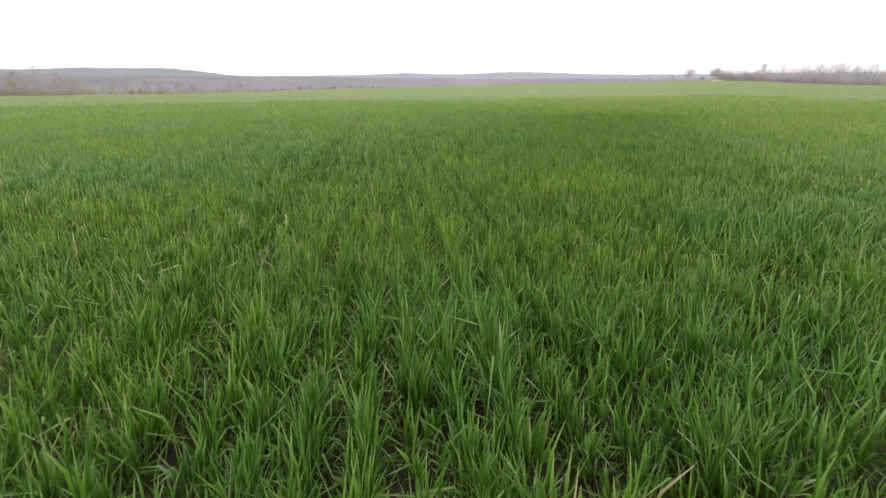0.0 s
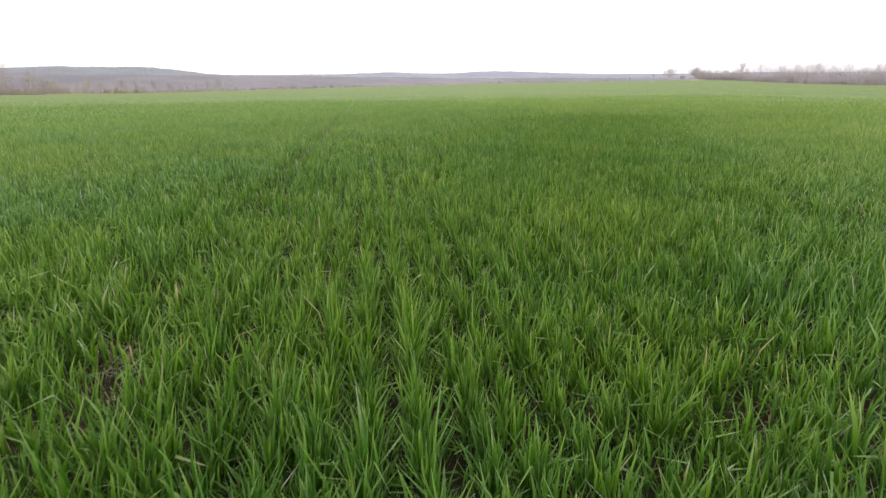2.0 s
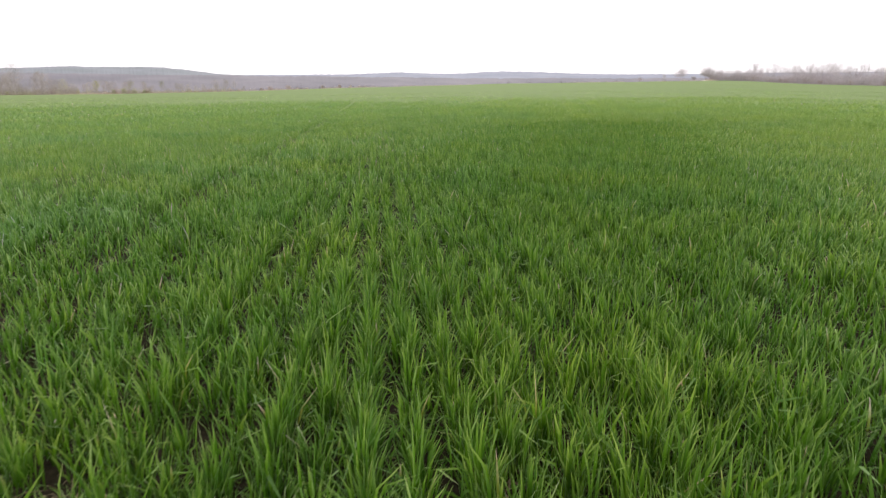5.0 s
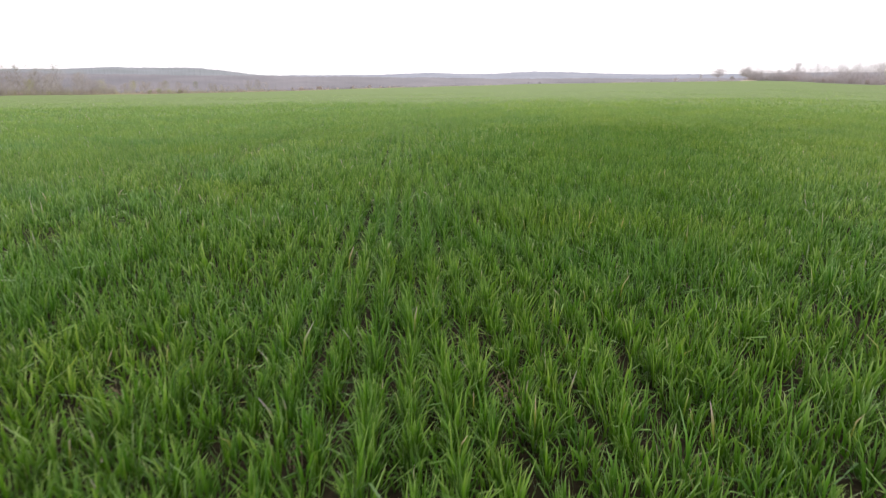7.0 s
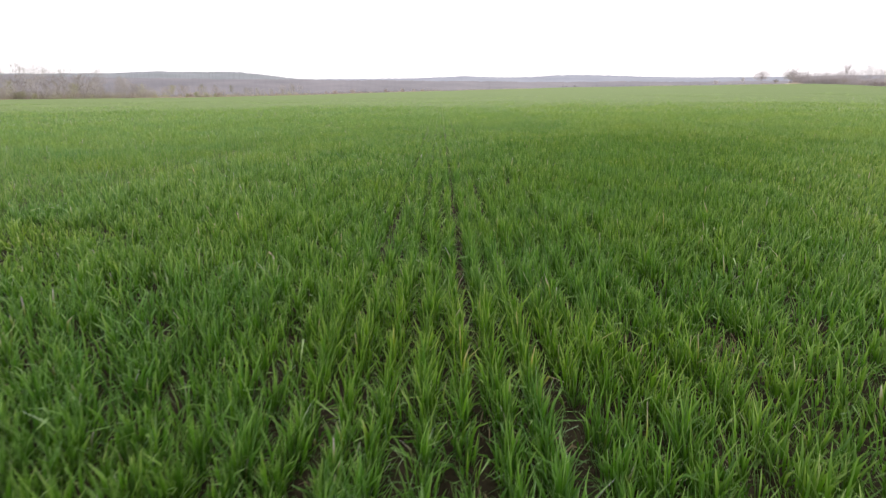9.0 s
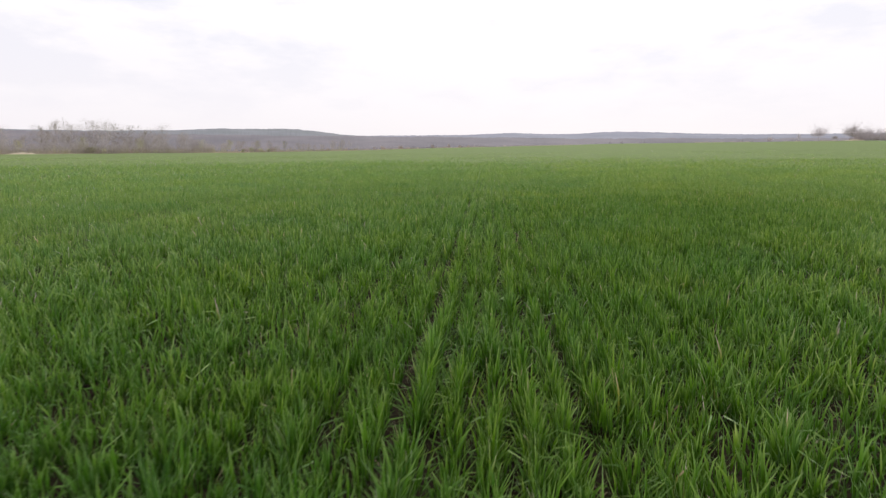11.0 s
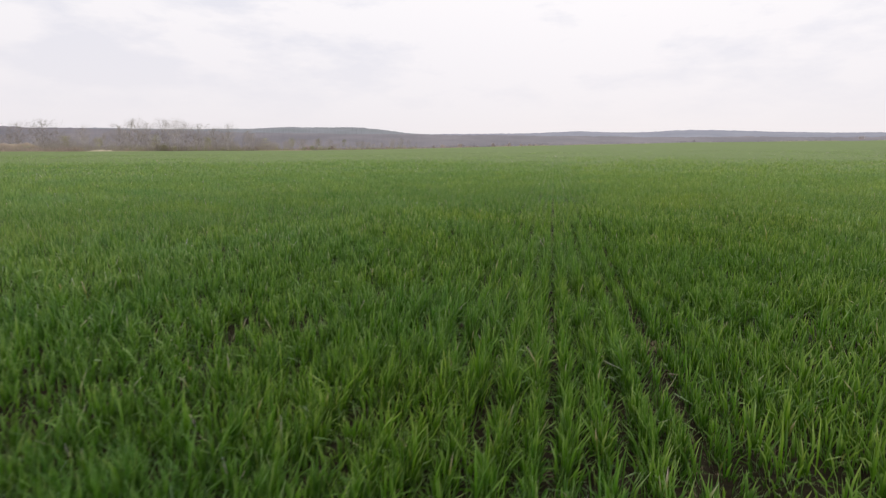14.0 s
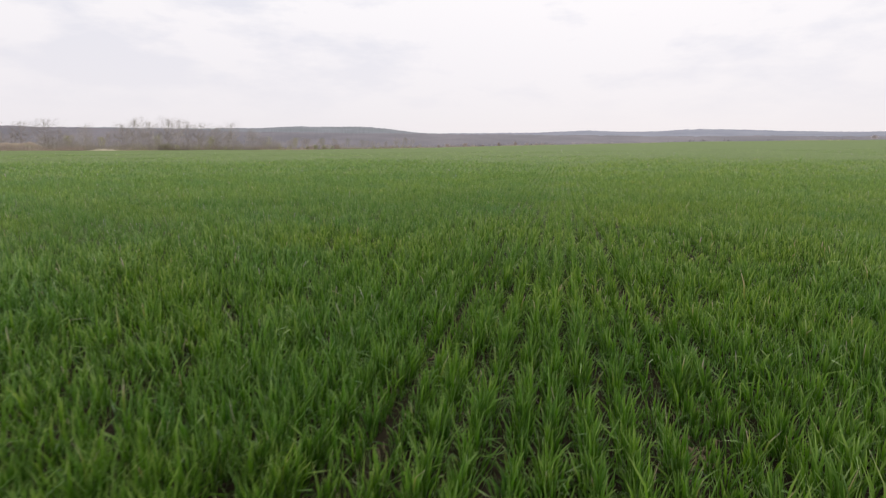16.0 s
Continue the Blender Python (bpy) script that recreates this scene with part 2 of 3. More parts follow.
# ---- hills: wooded ridges far behind the field, haze put into colour and glow ----
def ridge(name, dist, azs, els, mat, label, seed, jag):
    rng = np.random.default_rng(seed)
    n = 1400
    az = np.linspace(azs[0], azs[-1], n)
    el = np.interp(az, azs, els)
    k = np.hanning(25); k /= k.sum()
    el = np.convolve(np.pad(el, 12, mode="edge"), k, "valid")
    tops = dist * np.tan(np.radians(el)) + 1.2
    crest = np.convolve(np.pad(rng.random(n), 1, mode="edge"), [0.25, 0.5, 0.25], "valid")
    slow = np.convolve(rng.normal(0, 1, n + 60), np.ones(61) / 61, "valid")
    tops = tops + jag * 2.0 * slow
    fringe = jag * (crest - 0.5)
    share = [-0.02, 0.0, 0.2, 0.45, 0.7, 0.88, 0.97, 1.0, 0.9]
    back = [0.60, 0.65, 0.72, 0.80, 0.88, 0.94, 0.985, 1.0, 1.03]
    m = len(share)
    verts, faces = [], []
    swell = [np.convolve(rng.normal(0, 1, n + 40), np.ones(41) / 41, "valid") for _ in share]
    for i in range(n):
        s, c = math.sin(math.radians(az[i])), math.cos(math.radians(az[i]))
        for j in range(m):
            d = dist * back[j] * (1 + 0.03 * swell[min(j, 5)][i])
            verts.append((3 + s * d, 6 + c * d, -8 + (tops[i] + 8) * share[j] + (fringe[i] if j == 7 else 0)))
    for i in range(n - 1):
        for j in range(m - 1):
            a = i * m + j
            faces.append((a, a + m, a + m + 1, a + 1))
    ob = mesh_object(name, verts, faces, mat)
    for p in ob.data.polygons:
        p.use_smooth = True
    return tagged(ob, label, "hill", kind="structure")


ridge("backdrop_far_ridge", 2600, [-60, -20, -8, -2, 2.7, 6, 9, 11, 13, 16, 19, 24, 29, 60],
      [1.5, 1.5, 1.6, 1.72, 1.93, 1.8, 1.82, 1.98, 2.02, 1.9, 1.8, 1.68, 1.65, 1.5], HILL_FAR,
      "wooded ridge on the horizon, blue-grey and faintly glowing in place of haze", 1, 2.6)
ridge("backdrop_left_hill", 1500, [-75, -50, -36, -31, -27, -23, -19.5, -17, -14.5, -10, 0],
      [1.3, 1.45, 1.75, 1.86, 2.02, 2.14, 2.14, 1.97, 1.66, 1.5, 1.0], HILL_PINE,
      "long low hill of pine wood, haze put into its colour and glow", 2, 1.9)
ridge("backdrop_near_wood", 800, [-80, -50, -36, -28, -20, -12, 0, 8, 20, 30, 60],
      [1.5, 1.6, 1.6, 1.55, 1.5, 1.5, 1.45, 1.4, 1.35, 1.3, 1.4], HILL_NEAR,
      "belt of bare grey-violet woodland behind the field, faintly glowing in place of haze", 3, 1.3)


# ---- the crop ----
def blades(rng, x, y, length, width, lean, heading, segs, rise=0.0):
    """Leaf strips that bend over from their base; arrays of points, one leaf a row."""
    n = len(x)
    z0 = ground_z(x, y) + rise
    t = np.linspace(0, 1, segs + 1)
    droop = rng.uniform(0.6, 1.6, n)
    out = np.sin(lean)[:, None] * length[:, None] * t ** (1 + droop[:, None] * 0.8)
    up = length[:, None] * t * np.cos(lean[:, None] * t ** droop[:, None])
    hx, hy = np.sin(heading), np.cos(heading)
    twist = rng.uniform(-0.9, 0.9, n)[:, None] * t
    ang = heading[:, None] + math.pi / 2 + rng.normal(0, 0.5, n)[:, None] + twist
    prof = np.where(t < 0.5, 0.75 + 0.5 * t, 1.0 - (np.maximum(t - 0.5, 0) / 0.5) ** 1.6)
    w = 0.5 * width[:, None] * prof
    cx, cy, cz = x[:, None] + out * hx[:, None], y[:, None] + out * hy[:, None], z0[:, None] + up
    px, py = np.sin(ang) * w, np.cos(ang) * w
    pz = w * rng.uniform(-0.8, 0.8, n)[:, None]
    per = 2 * segs + 1
    v = np.empty((n, per, 3))
    v[:, 0:2 * segs:2] = np.stack([cx - px, cy - py, cz - pz], 2)[:, :segs]
    v[:, 1:2 * segs:2] = np.stack([cx + px, cy + py, cz + pz], 2)[:, :segs]
    v[:, -1] = np.stack([cx, cy, cz], 2)[:, -1]
    along = np.empty((n, per))
    along[:, 0:2 * segs:2] = along[:, 1:2 * segs:2] = t[:segs]
    along[:, -1] = 1.0
    base = np.arange(n)[:, None] * per
    quads = np.concatenate([base + np.array([[2 * s, 2 * s + 1, 2 * s + 3, 2 * s + 2]]) for s in range(segs - 1)], 0) if segs > 1 else np.empty((0, 4), int)
    tris = base + np.array([[2 * segs - 2, 2 * segs - 1, 2 * segs]])
    return v.reshape(-1, 3), along.reshape(-1), quads.astype(np.int64), tris.astype(np.int64)


def joined(name, sets, mat):
    """All those leaves as one mesh, with the base-to-tip colour share and the plant's tone kept on the points."""
    vs, al, tn, loops, totals, off = [], [], [], [], [], 0
    for v, a, q, t, *tone in sets:
        vs.append(v), al.append(a), tn.append(tone[0] if tone else np.full(len(v), 0.5))
        loops += [(q + off).ravel(), (t + off).ravel()]
        totals += [np.full(len(q), 4), np.full(len(t), 3)]
        off += len(v)
    v, a, tn, loops, totals = (np.concatenate(k) for k in (vs, al, tn, loops, totals))
    me = bpy.data.meshes.new(name)
    me.vertices.add(len(v))
    me.vertices.foreach_set("co", v.astype(np.float32).ravel())
    me.loops.add(len(loops))
    me.loops.foreach_set("vertex_index", loops.astype(np.int32))
    me.polygons.add(len(totals))
    me.polygons.foreach_set("loop_start", np.concatenate([[0], np.cumsum(totals)[:-1]]).astype(np.int32))
    me.update(calc_edges=True)
    me.polygons.foreach_set("use_smooth", np.ones(len(totals), bool))
    for key, values in (("along", a), ("tone", tn)):
        me.attributes.new(key, "FLOAT", "POINT").data.foreach_set("value", values.astype(np.float32))
    me.materials.append(mat)
    me.validate()
    return new(name, me)


def wave(x, y, seed, size):
    """Smooth uneven field in about -1 to 1, made of a few crossing waves."""
    r = np.random.default_rng(seed)
    s = 0
    for _ in range(7):
        a, k, p = r.uniform(0, 2 * math.pi), r.uniform(0.6, 1.7) * 2 * math.pi / size, r.uniform(0, 6.3)
        s = s + np.sin(k * (x * math.cos(a) + y * math.sin(a)) + p)
    return s / 3.2


ROW = 0.125
PHASE = -0.010

# gaps between two rows that stand open: x, half width, and how far the opening goes on
LANES = [(1.28, 0.020, 0.5), (1.488, 0.027, 0.9), (1.60, 0.027, 0.9), (2.495, 0.032, 1.0), (2.755, 0.026, 0.9),
         (3.225, 0.038, 1.0), (3.478, 0.032, 1.0), (3.945, 0.036, 0.8), (5.615, 0.020, 0.7), (5.875, 0.024, 0.8),
         (6.365, 0.028, 0.9), (6.755, 0.028, 0.9), (7.12, 0.024, 0.6), (7.86, 0.028, 0.8), (0.49, 0.018, 0.4),
         (-0.13, 0.018, 0.4), (4.615, 0.020, 0.6), (4.99, 0.020, 0.6)]
# wheel tracks, where the crop stands low: x, half width, from y, to y
TRACKS = [(6.870, 0.060, 10.0, 22.0), (-0.66, 0.085, 6.0, 60.0)]
# spots where the drill missed and the soil shows: x, y, radius
BARE = [(-0.68, 2.87, 0.06), (-0.80, 1.30, 0.08), (-0.61, 2.64, 0.11), (-0.06, 3.66, 0.12), (0.15, 4.06, 0.07),
        (2.29, 6.18, 0.05), (0.95, 6.19, 0.07), (4.32, 8.48, 0.09), (3.95, 9.50, 0.06), (8.02, 18.38, 0.06), (8.01, 17.23, 0.06),
        (6.90, 15.39, 0.06), (6.72, 16.99, 0.06), (7.91, 16.86, 0.05)]


def standing(rng, x, y):
    """True where a leaf stands: not in a bare spot, and not in an open lane."""
    ok = np.ones(len(x), bool)
    for bx, by, br in BARE:
        ok &= np.hypot(x - bx, (y - by) * 0.7) > br * rng.uniform(0.45, 1.25, len(x))
    for k, (lx, half, strength) in enumerate(LANES):
        near = np.abs(x + 0.010 * np.sin(3 * y + k) - lx) < half * rng.uniform(0.5, 1.05, len(x)) * np.clip(
            strength + 0.35 * np.sin(1.7 * y + 2.1 * k) + 0.25 * np.sin(5.3 * y + k), 0, 1.1)
        ok &= ~near
    for lx, half, y0, y1 in TRACKS:
        near = np.abs(x + 0.01 * np.sin(0.9 * y) - lx) < half * rng.uniform(0.6, 1.05, len(x))
        ok &= ~(near & (rng.random(len(x)) < np.interp(y, [y0 - 3, y0 + 2, y1 - 4, y1], [0.2, 0.88, 0.88, 0.2]) + 0.07 * np.sin(2.3 * y)))
    return ok


def vigour_at(x, y):
    """Growth from place to place: about -1 to 1, low beside the wheel tracks."""
    v = 0.75 * wave(x, y, 3, 2.2) + 0.6 * wave(x, y, 4, 0.7) + 0.4 * wave(x, y, 8, 6.0) + np.interp(y, [2.5, 5.5], [0.25, 0.0])
    for lx, half, _, _ in TRACKS:
        v = v - 0.9 * np.exp(-((x - lx) / (half * 2.0)) ** 2)
    return np.clip(v, -1.5, 1.5)


def plants(rng, lo, hi, box, per_m):
    """Plants along the drill rows inside that reach; per_m to each metre of row. Gives places and row numbers."""
    x0, x1, y0, y1 = box
    k0, k1 = int(math.floor(x0 / ROW)), int(math.ceil(x1 / ROW))
    kk = np.repeat(np.arange(k0, k1 + 1), int((y1 - y0) * per_m))
    y = rng.uniform(y0, y1, len(kk))
    r = np.random.default_rng(77)
    shift = r.normal(0, 0.006, 4001)[kk + 2000]
    thin = r.uniform(0, 1, 4001)[kk + 2000]
    x = (kk + 0.5) * ROW + PHASE + shift + 0.008 * np.sin(y * 1.3 + kk * 1.7) + 0.007 * np.sin(y * 5.1 + kk * 2.9)
    x = x + rng.normal(0, 0.010, len(x))
    d = reach(x, y) * (1 + 0.06 * rng.normal(0, 1, len(x)))
    gap = np.sin(y * 9.0 + 40 * thin) + np.sin(y * 23.0 + 90 * thin) + np.sin(y * 4.1 + 17 * thin)
    keep = (d >= lo) & (d < hi) & (rng.random(len(y)) < np.clip(np.interp(y, [3.0, 5.5], [1.2, 0.98]) + 0.28 * gap, 0.40, 1))
    return x[keep], y[keep], kk[keep]


def tufts(rng, x, y, kk, leaves, wide, segs, spread, top):
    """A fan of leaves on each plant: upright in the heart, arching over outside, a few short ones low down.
    top: grows with distance; paints leaves paler for haze, also shorter and more leaning."""
    n = len(x)
    rows = np.random.default_rng(78).normal(0, 1, 4001)
    size = np.clip(1 + 0.16 * rng.normal(0, 1, n) + 0.17 * vigour_at(x, y) + 0.05 * rows[kk + 2000], 0.5, 1.6)
    tone = np.clip(0.5 + 0.16 * rng.normal(0, 1, n) - 0.22 * wave(x, y, 12, 1.6) + 0.14 * wave(x, y, 9, 7.0)
                   + 0.15 * np.clip((x - 6.4 - 0.02 * y) / 0.6, -0.4, 1), 0, 1)
    tip_x, tip_y = rng.normal(0, 0.10, n), rng.normal(0, 0.10, n)
    rep = lambda a: np.repeat(a, leaves)
    x, y, size, tone, tip_x, tip_y = rep(x), rep(y), rep(size), rep(tone), rep(tip_x), rep(tip_y)
    m = len(x)
    heading = rng.uniform(0, 2 * math.pi, m)
    off = np.abs(rng.normal(0, 1, m))
    x, y = x + np.interp(y, [3.0, 5.5], [1.6, 1.3]) * off * spread * np.sin(heading), y + off * spread * np.cos(heading)
    ok = standing(rng, x, y)
    x, y, size, tone, tip_x, tip_y, heading, off = (a[ok] for a in (x, y, size, tone, tip_x, tip_y, heading, off))
    m = len(x)
    low = rng.random(m) < (0.28 if top < 0.2 else 0.08)
    bent = ~low & (rng.random(m) < 0.06)
    rise = np.where(low, 0.0, rng.uniform(0.0, 0.092, m) * np.exp(-0.22 * off ** 2)) * size + 0.05 * top
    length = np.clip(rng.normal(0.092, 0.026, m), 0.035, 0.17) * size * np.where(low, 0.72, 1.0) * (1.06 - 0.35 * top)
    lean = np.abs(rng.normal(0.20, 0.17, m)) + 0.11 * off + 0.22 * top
    lean = np.where(low, rng.uniform(0.6, 1.25, m), np.where(bent, rng.uniform(0.8, 1.7, m), lean))
    hx, hy = np.sin(heading) * lean + tip_x, np.cos(heading) * lean + tip_y
    heading = np.arctan2(hx, hy) + rng.normal(0, 0.45, m)
    v, along, q, t = blades(rng, x, y, length, rng.uniform(0.0042, 0.0074, m) * wide, lean, heading, segs, rise)
    # low leaves keep to the dark base colours, painted shade between the plants
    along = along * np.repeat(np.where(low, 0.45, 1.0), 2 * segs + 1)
    # colour share starts higher with top, which paints the haze in by distance
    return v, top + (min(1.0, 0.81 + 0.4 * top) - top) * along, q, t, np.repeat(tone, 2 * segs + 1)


def crop():
    rng = np.random.default_rng(5)
    sets = []
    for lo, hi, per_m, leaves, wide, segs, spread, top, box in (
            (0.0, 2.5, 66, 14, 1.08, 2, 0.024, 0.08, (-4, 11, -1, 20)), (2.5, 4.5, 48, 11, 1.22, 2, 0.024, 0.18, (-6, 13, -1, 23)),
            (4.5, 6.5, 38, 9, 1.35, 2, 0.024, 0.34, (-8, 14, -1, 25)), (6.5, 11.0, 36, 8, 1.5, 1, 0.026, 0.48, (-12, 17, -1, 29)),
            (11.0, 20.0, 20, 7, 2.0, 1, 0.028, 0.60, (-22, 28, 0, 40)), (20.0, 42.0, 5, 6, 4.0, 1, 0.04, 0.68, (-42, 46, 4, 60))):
        x, y, kk = plants(rng, lo, hi, box, per_m)
        in_view = (y > -1.3 * x - 0.35) & (y > 0.97 * x - 0.7)
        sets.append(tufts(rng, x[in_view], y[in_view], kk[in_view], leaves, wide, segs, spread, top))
    # the distance: broad tips that stand out of the closed cover
    m = 240000
    r, a = np.sqrt(rng.uniform(36 ** 2, 105 ** 2, m)), rng.uniform(radians(-58), radians(52), m)
    x, y = 3 + r * np.sin(a), 6 + r * np.cos(a)
    keep = (reach(x, y) > 40) & (rng.random(m) < np.interp(r, [40, 105], [1.0, 0.25]))
    x, y = x[keep], y[keep]
    m = len(x)
    length = np.clip(rng.normal(0.10, 0.02, m), 0.05, 0.16) * (1 + 0.2 * wave(x, y, 8, 7.0))
    v, along, q, t = blades(rng, x, y, length, rng.uniform(0.04, 0.085, m), np.abs(rng.normal(0.6, 0.25, m)), rng.uniform(0, 2 * math.pi, m), 1, 0.06)
    tone = np.clip(0.5 + 0.3 * rng.normal(0, 0.5, m) + 0.14 * wave(x, y, 9, 7.0), 0, 1)
    # share starts high, so distant tips take the haze-pale end of the ramp
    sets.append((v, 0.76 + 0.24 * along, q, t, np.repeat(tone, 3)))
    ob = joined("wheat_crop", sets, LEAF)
    return tagged(ob, "young green wheat drilled in rows, ankle-high, leafy and dense", "crop", kind="stuff")


crop()


# ---- dead straw on the soil, in the lanes and the bare spots ----
def straw_litter():
    g = np.random.default_rng(19)
    px, py = [], []
    for bx, by, br in BARE:
        px.append(bx + g.normal(0, br * 0.9, 70)), py.append(by + g.normal(0, br * 1.2, 70))
    for lx, half, _ in LANES:
        mid = 1.2 + (lx - 0.2) * 2.17
        px.append(lx + g.normal(0, half * 0.7, 150)), py.append(g.uniform(mid - 2.5, mid + 4.5, 150))
    for lx, half, _, _ in TRACKS:
        px.append(lx + g.normal(0, half * 0.7, 260)), py.append(g.uniform(max(0.5, lx * 1.6), lx * 1.6 + 9, 260))
    x, y = np.concatenate(px), np.concatenate(py)
    m = len(x)
    sets = [blades(g, x, y, g.uniform(0.03, 0.10, m), g.uniform(0.0025, 0.005, m), g.uniform(1.35, 1.57, m), g.uniform(0, 6.28, m), 2, 0.006)]
    return tagged(joined("straw_litter", sets, LITTER), "dead brown straw lying on the soil between the rows", "straw", kind="stuff")


straw_litter()


# ---- bare trees and shrubs at the field's edges ----
def tube(bm, a, b, ra, rb, sides=4):
    a, b = Vector(a), Vector(b)
    w = (b - a).normalized()
    u = w.orthogonal().normalized()
    v = w.cross(u)
    rings = []
    for p, r in ((a, ra), (b, rb)):
        rings.append([bm.verts.new(p + (u * math.cos(2 * math.pi * k / sides) + v * math.sin(2 * math.pi * k / sides)) * r) for k in range(sides)])
    for k in range(sides):
        bm.faces.new((rings[0][k], rings[0][(k + 1) % sides], rings[1][(k + 1) % sides], rings[1][k]))


def part(name, bm, mat, parent, label=""):
    me = bpy.data.meshes.new(name)
    bm.to_mesh(me)
    bm.free()
    me.materials.append(mat)
    ob = new(name, me)
    ob.parent = parent
    if label:
        ob["label"] = label
    return ob


def bare_tree(name, seed, height, width, bark, twig, label, category="tree", stems=1, dense=10, thick=0.0012, limbs=2, fill=650):
    """Tapered trunk with limbs all round, and an uneven crown of many fine twigs; width: crown width over height."""
    rng = random.Random(seed)
    root = new(name)
    wood, crown = bmesh.new(), bmesh.new()
    r0 = height * (0.009 if stems == 1 else 0.006)
    tips = []

    def limb(p, d, length, r, steps, up):
        for s in range(steps):
            q = p + d * (length / steps)
            tube(wood, p, q, r * (1 - 0.7 * s / steps), r * (1 - 0.7 * (s + 1) / steps), 3)
            p, d = q, (d + Vector((rng.gauss(0, 0.14), rng.gauss(0, 0.14), up + rng.gauss(0, 0.08)))).normalized()
            yield p, d

    for s in range(stems):
        turn = rng.uniform(0, 6.28)
        out = 0.03 if stems == 1 else rng.uniform(0.05, 0.7)
        d = Vector((math.cos(turn) * out, math.sin(turn) * out, 1)).normalized()
        p = Vector((0.1 * (stems > 1) * math.cos(turn), 0.1 * (stems > 1) * math.sin(turn), -0.15))
        low, steps = (0.2, 8) if stems == 1 else (0.1, 3)
        length, r = height * (rng.uniform(0.78, 0.86) if stems == 1 else rng.uniform(0.4, 0.7)), r0
        for k in range(steps):
            q = p + d * (length / steps)
            tube(wood, p, q, r * (1 - 0.8 * k / steps), r * (1 - 0.8 * (k + 1) / steps), 5 if stems == 1 else 3)
            p, d = q, (d + Vector((rng.gauss(0, 0.07), rng.gauss(0, 0.07), 0.1))).normalized()
            h = (k + 1) / steps
            if h < low:
                continue
            for n in range(limbs):
                turn += 2.4 + rng.gauss(0, 0.3)
                e = Vector((math.cos(turn), math.sin(turn), rng.uniform(0.5, 1.5) + 0.25 * h)).normalized()
                reach = height * width * 0.46 * math.sin(math.pi * min(0.95, 0.22 + 0.72 * h)) * rng.uniform(0.7, 1.25)
                for a, f in limb(p, e, reach, r * 0.42 * (1.2 - h * 0.6), 2, 0.16):
                    tips.append((a, f))
                    for _ in range(2):
                        g = (f + Vector((rng.gauss(0, 0.6), rng.gauss(0, 0.6), rng.gauss(0.2, 0.3)))).normalized()
                        q = a + g * reach * 0.5
                        w = g.orthogonal().normalized() * max(r * 0.16, height * thick)
                        wood.faces.new([wood.verts.new(c) for c in (a - w, a + w, q)])
                        tips.append((q, g))
        tips.append((p, d))
    for p, d in tips:
        for _ in range(dense):
            e = (d + Vector((rng.gauss(0, 0.65), rng.gauss(0, 0.65), rng.gauss(0.25, 0.4)))).normalized()
            q = p - d * rng.uniform(0, 0.17 if stems == 1 else 0.3) * height
            w = e.orthogonal().normalized() * height * thick
            v = q + e * rng.uniform(0.05, 0.13) * height * (1 if stems == 1 else 1.8)
            crown.faces.new([crown.verts.new(c) for c in (q - w, q + w, v)])
    # side shoots from the nearest limb out to the crown's uneven edge
    mid, rise = (0.60, 0.40) if stems == 1 else (0.42, 0.44)
    lobes = [rng.uniform(0.72, 1.12) for _ in range(9)]
    for _ in range(fill):
        u = Vector((rng.gauss(0, 1), rng.gauss(0, 1), rng.gauss(0, 1))).normalized() * rng.random() ** 0.4
        u *= lobes[int((math.atan2(u.y, u.x) + math.pi) * 1.27) % 8 if abs(u.z) < 0.75 else 8]
        q = Vector((u.x * 0.42 * width * height, u.y * 0.42 * width * height, (mid + u.z * rise) * height))
        p, d = min(((tips[rng.randrange(len(tips))]) for _ in range(24)), key=lambda t: (t[0] - q).length + (0.3 * height if t[0].z > q.z else 0))
        w = (q - p).orthogonal().normalized() * height * thick * 0.55
        crown.faces.new([crown.verts.new(c) for c in (p - w, p + w, q)])
        for _ in range(2):
            e = Vector((rng.gauss(0, 0.5) + u.x, rng.gauss(0, 0.5) + u.y, rng.gauss(0.8, 0.4))).normalized()
            w = e.orthogonal().normalized() * height * thick * 0.6
            v = q + e * rng.uniform(0.04, 0.10) * height
            crown.faces.new([crown.verts.new(c) for c in (q - w, q + w, v)])
    top = max(v.co.z for v in crown.verts)
    for bm in (wood, crown):
        for v in bm.verts:
            v.co *= height / top
    part("trunk", wood, bark, root)
    part("crown", crown, twig, root, "budding yellow-green twigs" if twig is BUD else "")
    return tagged(root, label, category)


def planted(base, eye, az, dist, scale=1.0, turn=0.0, group="", lift=0.0):
    """A copy of base standing at that bearing and distance from eye."""
    x, y = eye[0] + dist * math.sin(radians(az)), eye[1] + dist * math.cos(radians(az))
    m = pose(x, y, float(ground_z(x, y)) - 0.05 + lift, 0, 0, turn)
    ob = copy_thing(base, m)
    ob.scale = (scale, scale, scale)
    if group:
        ob["group"] = group
    return ob


def retire(base):
    for o in (*base.children, base):
        bpy.data.objects.remove(o)


START, END = (0.5, 1.8), (7.5, 15.0)
rng = random.Random(11)
tall = [bare_tree("bare_tree", 20 + k, 10.0, 0.8 + 0.18 * k, BARK, TWIG, "tall leafless tree with fine grey-brown twigs at the field edge", dense=3, fill=460) for k in range(3)]
grove = [bare_tree("bare_tree", 26 + k, 10.0, 0.75 + 0.2 * k, BARK, OLIVE_TWIG, "tall leafless tree with olive-brown twigs in a loose grove", dense=3, thick=0.0019, fill=380) for k in range(2)]
budding = bare_tree("budding_tree", 31, 9.0, 0.7, BARK, BUD, "slender tree with first yellow-green buds beside the field")
